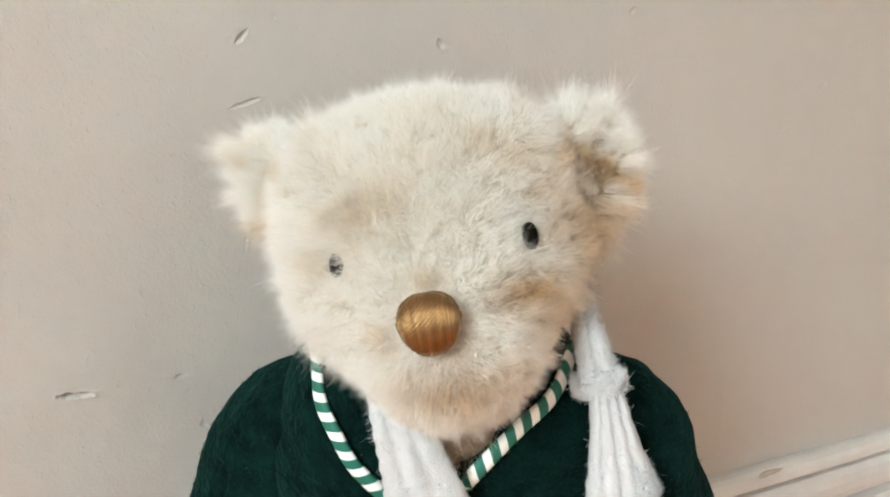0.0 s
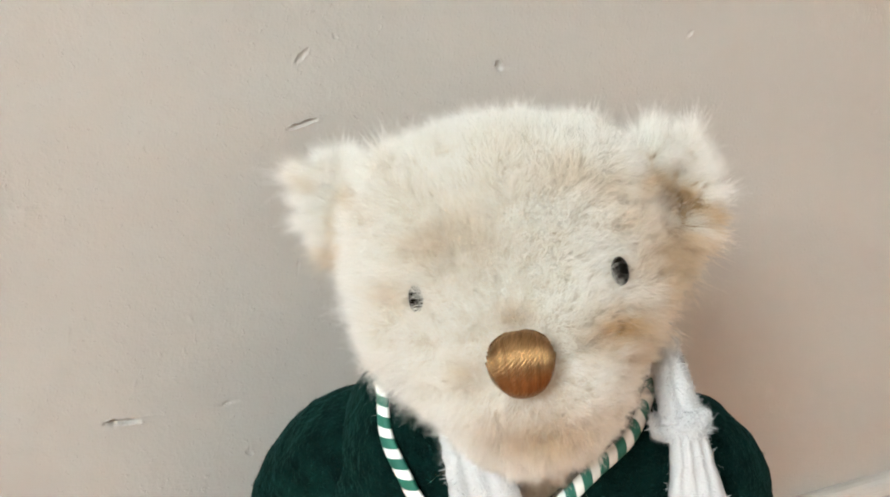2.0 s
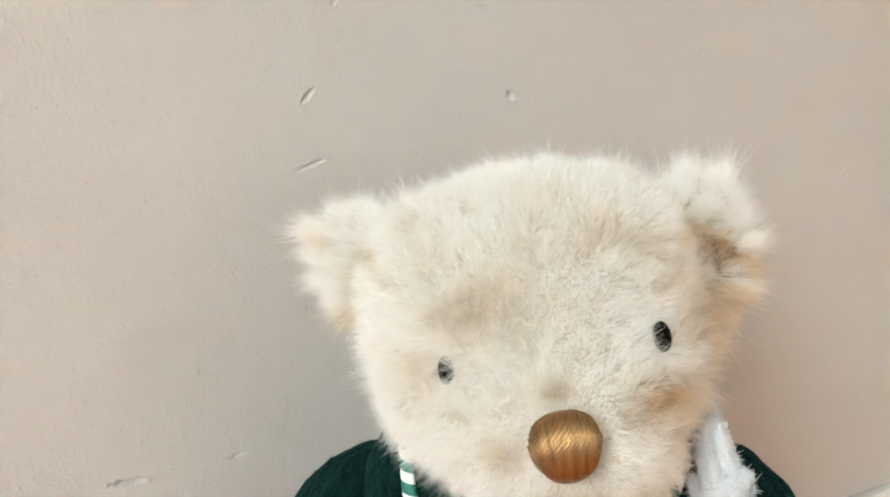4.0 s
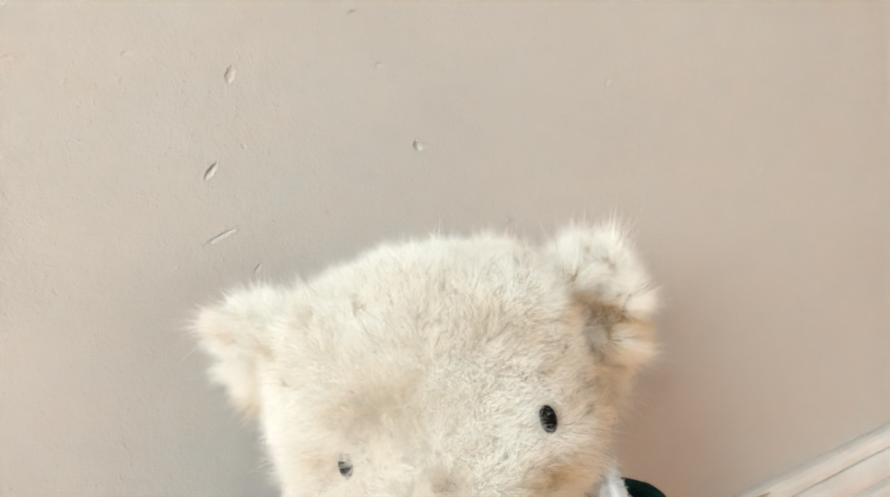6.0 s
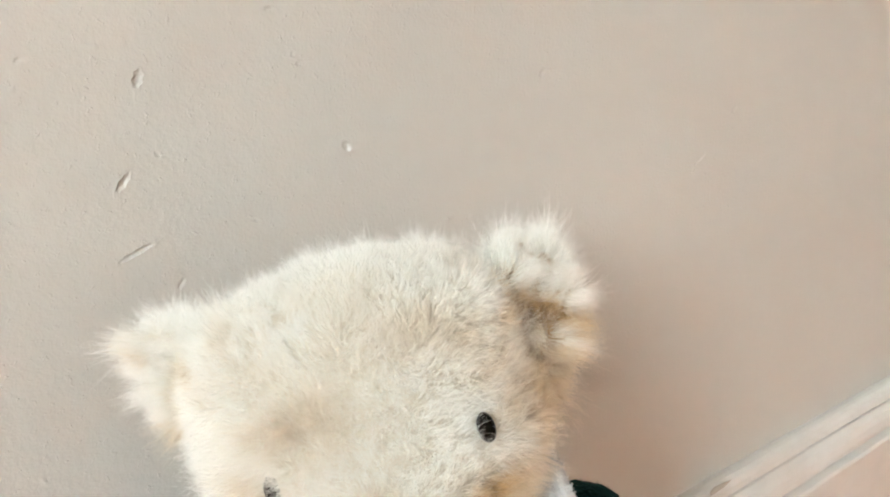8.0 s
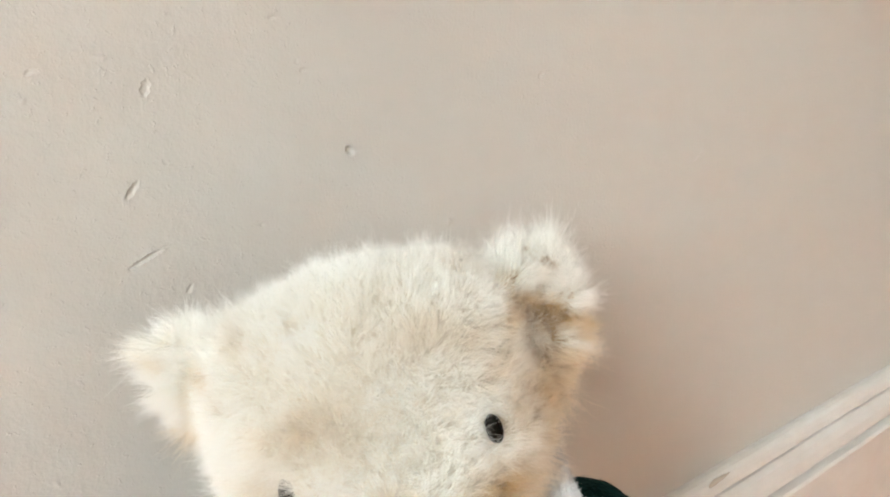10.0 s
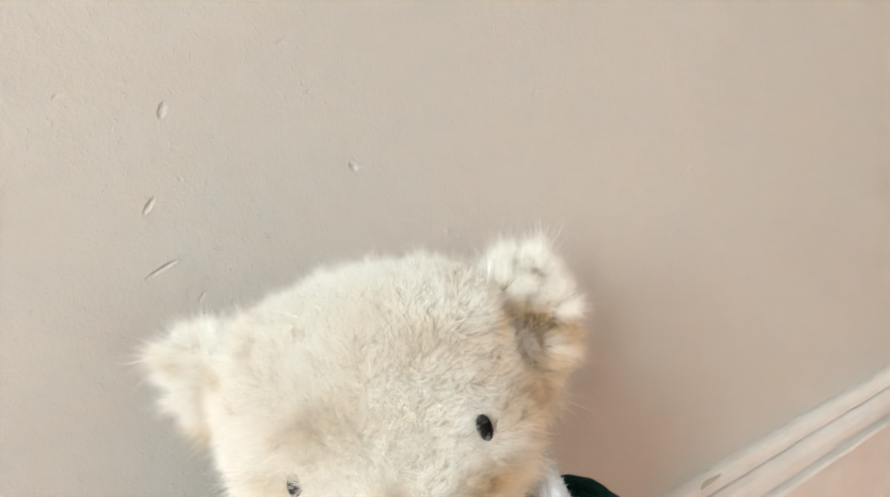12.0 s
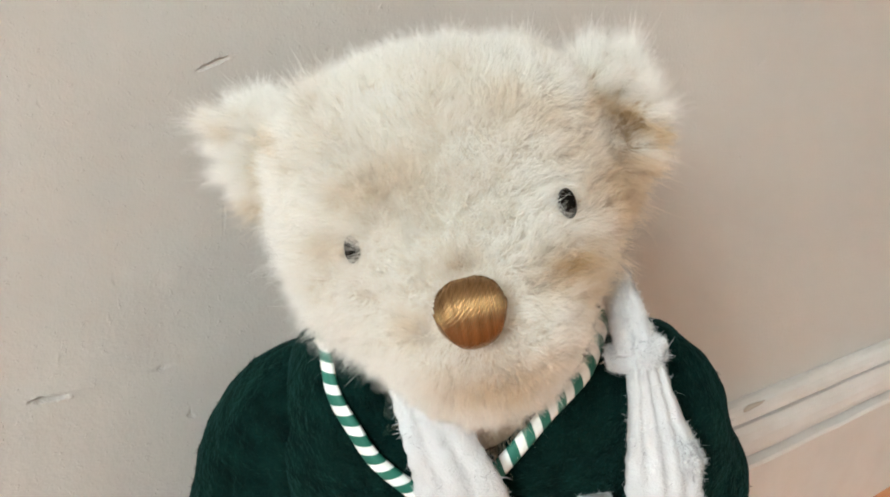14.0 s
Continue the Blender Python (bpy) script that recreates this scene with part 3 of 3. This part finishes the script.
def piping(points, seed):
    path = torso_front(spline(points, 70))
    for _ in range(3):
        path[1:-1] = (path[:-2] + 2 * path[1:-1] + path[2:]) / 4
    w = body_pt(path)
    tan = unit(np.gradient(w, axis=0))
    axis = body_pt([[0.012, -0.012, 0.0]])[0]
    out = w - axis
    out[:, 2] = 0.25 * 0.06
    out = unit(out - tan * (out * tan).sum(1)[:, None])
    right = np.cross(tan, out)
    ang = np.linspace(0, 2 * math.pi, 12, endpoint=False)
    sec = np.stack([0.0029 * np.cos(ang), 0.0017 * np.sin(ang)], 1)
    v, faces = loft(w, right, out, lambda i, n: sec, "piping", PIPING)
    run = np.concatenate([[0], np.cumsum(np.linalg.norm(np.diff(w, axis=0), axis=1))]) / 0.0072
    uv = np.stack([np.tile(np.cos(ang) * 0.5, len(w)), np.repeat(run, 12)], 1)
    part("piping", mesh_of("piping", v, faces, PIPING, True, None, uv), coat_ob, "green and white striped piping")


piping([(-0.042, 0.006, 0.372), (-0.0370, 0.017, 0.357), (-0.0328, 0.021, 0.3445), (-0.0253, 0.026, 0.335), (-0.0175, 0.031, 0.3255), (-0.004, 0.035, 0.3150), (0.012, 0.037, 0.300)], 1)
piping([(0.054, 0.010, 0.384), (0.050, 0.021, 0.372), (0.045, 0.029, 0.359), (0.035, 0.033, 0.347), (0.0250, 0.037, 0.334), (0.0165, 0.038, 0.320), (0.012, 0.038, 0.302)], 2)


# scarf
def scarf_piece(points, widths, thick, ribs, name, parent, seed, face, label=""):
    path = body_pt(spline(points, 46))
    ws = np.interp(np.linspace(0, 1, 46), np.linspace(0, 1, len(widths)), widths)
    tan = unit(np.gradient(path, axis=0))
    out = np.tile(body_dir(A([face]))[0], (46, 1))
    out = unit(out - tan * (out * tan).sum(1)[:, None])
    right = np.cross(tan, out)
    m = 56

    def section(i, n):
        a = np.linspace(0, 2 * math.pi, m, endpoint=False)
        u = np.cos(a)
        edge = 1 + 0.025 * math.sin(i * 1.9 + seed) + 0.015 * math.sin(i * 4.3)
        h = np.sign(np.sin(a)) * np.abs(np.sin(a)) ** 0.6 * thick
        h = h * (1 + (0.36 * np.abs(np.sin(ribs * math.pi * (u + 1) / 2 + 0.15 * math.sin(i * 0.3))) - 0.2) * (np.sin(a) > 0))
        return np.stack([u * ws[i] / 2 * edge, h], 1)

    v, faces = loft(path, right, out, section, name, CHENILLE)
    v = v + 0.0003 * wavy(v, 0.006, seed)
    ob = part(name, mesh_of(name, v, faces, CHENILLE), parent, label)
    tri = A([t for f in faces if len(f) == 4 for t in ((f[0], f[1], f[2]), (f[0], f[2], f[3]))])
    part("fuzz", fuzz("fuzz", v, tri, 22000, seed, 0.0023, CHENILLE, 0.24, 0.25), ob)
    return ob


scarf = tagged(new("scarf"), "white ribbed chenille scarf round a teddy bear's neck", "scarf")
part("neck_wrap", mesh_of("neck_wrap", *(lambda v, f: (body_pt(v * A([0.040, 0.030, 0.011]) + A([0.008, -0.004, 0.372])), f))(*ico(4)), CHENILLE), scarf)
scarf_piece([(-0.012, 0.030, 0.366), (-0.004, 0.041, 0.350), (0.0035, 0.044, 0.335), (0.010, 0.045, 0.320), (0.018, 0.046, 0.295)], (0.014, 0.018, 0.023, 0.028, 0.032), 0.0036, 3, "front_end", scarf, 91, (0.0, 1, 0.3))
scarf_piece([(0.044, -0.004, 0.400), (0.0495, 0.010, 0.392), (0.0540, 0.021, 0.381), (0.059, 0.027, 0.368)], (0.0080, 0.009, 0.011, 0.013), 0.0036, 2, "loop", scarf, 93, (0.1, 1, 0.1))
scarf_piece([(0.061, 0.027, 0.366), (0.066, 0.030, 0.352), (0.072, 0.033, 0.333), (0.076, 0.035, 0.312), (0.079, 0.037, 0.270)], (0.010, 0.015, 0.024, 0.026, 0.029), 0.0040, 4, "hanging_end", scarf, 95, (0.1, 1, 0.0))
scarf_piece([(0.052, 0.024, 0.3635), (0.060, 0.029, 0.3670), (0.066, 0.027, 0.3725)], (0.008, 0.012, 0.006), 0.0025, 1, "fold", scarf, 97, (0.2, 1, 0.2))
scarf_piece([(0.075, 0.031, 0.342), (0.080, 0.034, 0.335), (0.0825, 0.033, 0.329)], (0.007, 0.008, 0.006), 0.0034, 1, "fold", scarf, 99, (0.3, 1, 0.0))

scarf_piece([(0.054, 0.030, 0.3165), (0.056, 0.033, 0.300), (0.057, 0.035, 0.275)], (0.011, 0.013, 0.014), 0.0028, 2, "back_layer", scarf, 103, (0.1, 1, 0.0))

# chest, legs and feet
def plush_limb(name, blobs, c, count, seed, tone, label):
    v, f = blend_shape(c, blobs, 0.006, 4)
    ob = part(name, skin(name, v, f, body_pt, tone), bear, label)
    p, n = scatter(v, f, count, seed)
    flow = unit(A([[0, 0.1, -1.0]]) - n * (A([[0, 0.1, -1.0]]) * n).sum(1)[:, None])
    keep = p[:, 2] > 0.012
    part("fur", coat("fur", p[keep], n[keep], flow[keep], np.full(keep.sum(), 0.008), np.full(keep.sum(), tone), body_pt, body_dir, seed), ob)


plush_limb("chest", [(A([0.010, 0.006, 0.345]), A([0.026, 0.030, 0.024]))], A([0.010, 0.006, 0.345]), 9000, 101, 0.75, "tan plush chest in the jacket's neckline")
for sx, seed in ((-0.026, 105), (0.052, 109)):
    plush_limb("leg", [(A([sx, 0.0, 0.130]), A([0.030, 0.031, 0.110])), (A([sx, 0.016, 0.027]), A([0.028, 0.044, 0.027]))], A([sx, 0.004, 0.06]), 9000, seed, 0.1, "cream plush leg and foot")

# ---- floor ----
floor = slabs("floor", [((ROOM_W - 0.12, ROOM_S - 0.12, -0.06), (ROOM_E + 0.12, 0.12, -0.014))], WOOD, "varnished orange-brown wooden floorboards", "floor")
plank_rows = []
y = -0.0015
while y > ROOM_S + 0.05:
    plank_rows.append(y)
    y -= 0.0935
rnd = random.Random(8)
plank_meshes = [box_mesh("plank", (0, -0.092, -0.014), (L, 0, 0.0), WOOD, 0.0012) for L in (1.2, 1.6)]
for y in plank_rows:
    x, k = ROOM_W, rnd.randrange(2)
    while x < ROOM_E - 0.05:
        L = (1.2, 1.6)[k % 2]
        if x + L > ROOM_E:
            L = ROOM_E - x
            pl = part("plank", box_mesh("plank", (0, -0.092, -0.014), (L - 0.002, 0, 0.0), WOOD, 0.0012), floor)
        else:
            pl = part("plank", plank_meshes[k % 2], floor)
        pl.location = (x + 0.001, y, 0)
        x += L + 0.0015
        k += 1
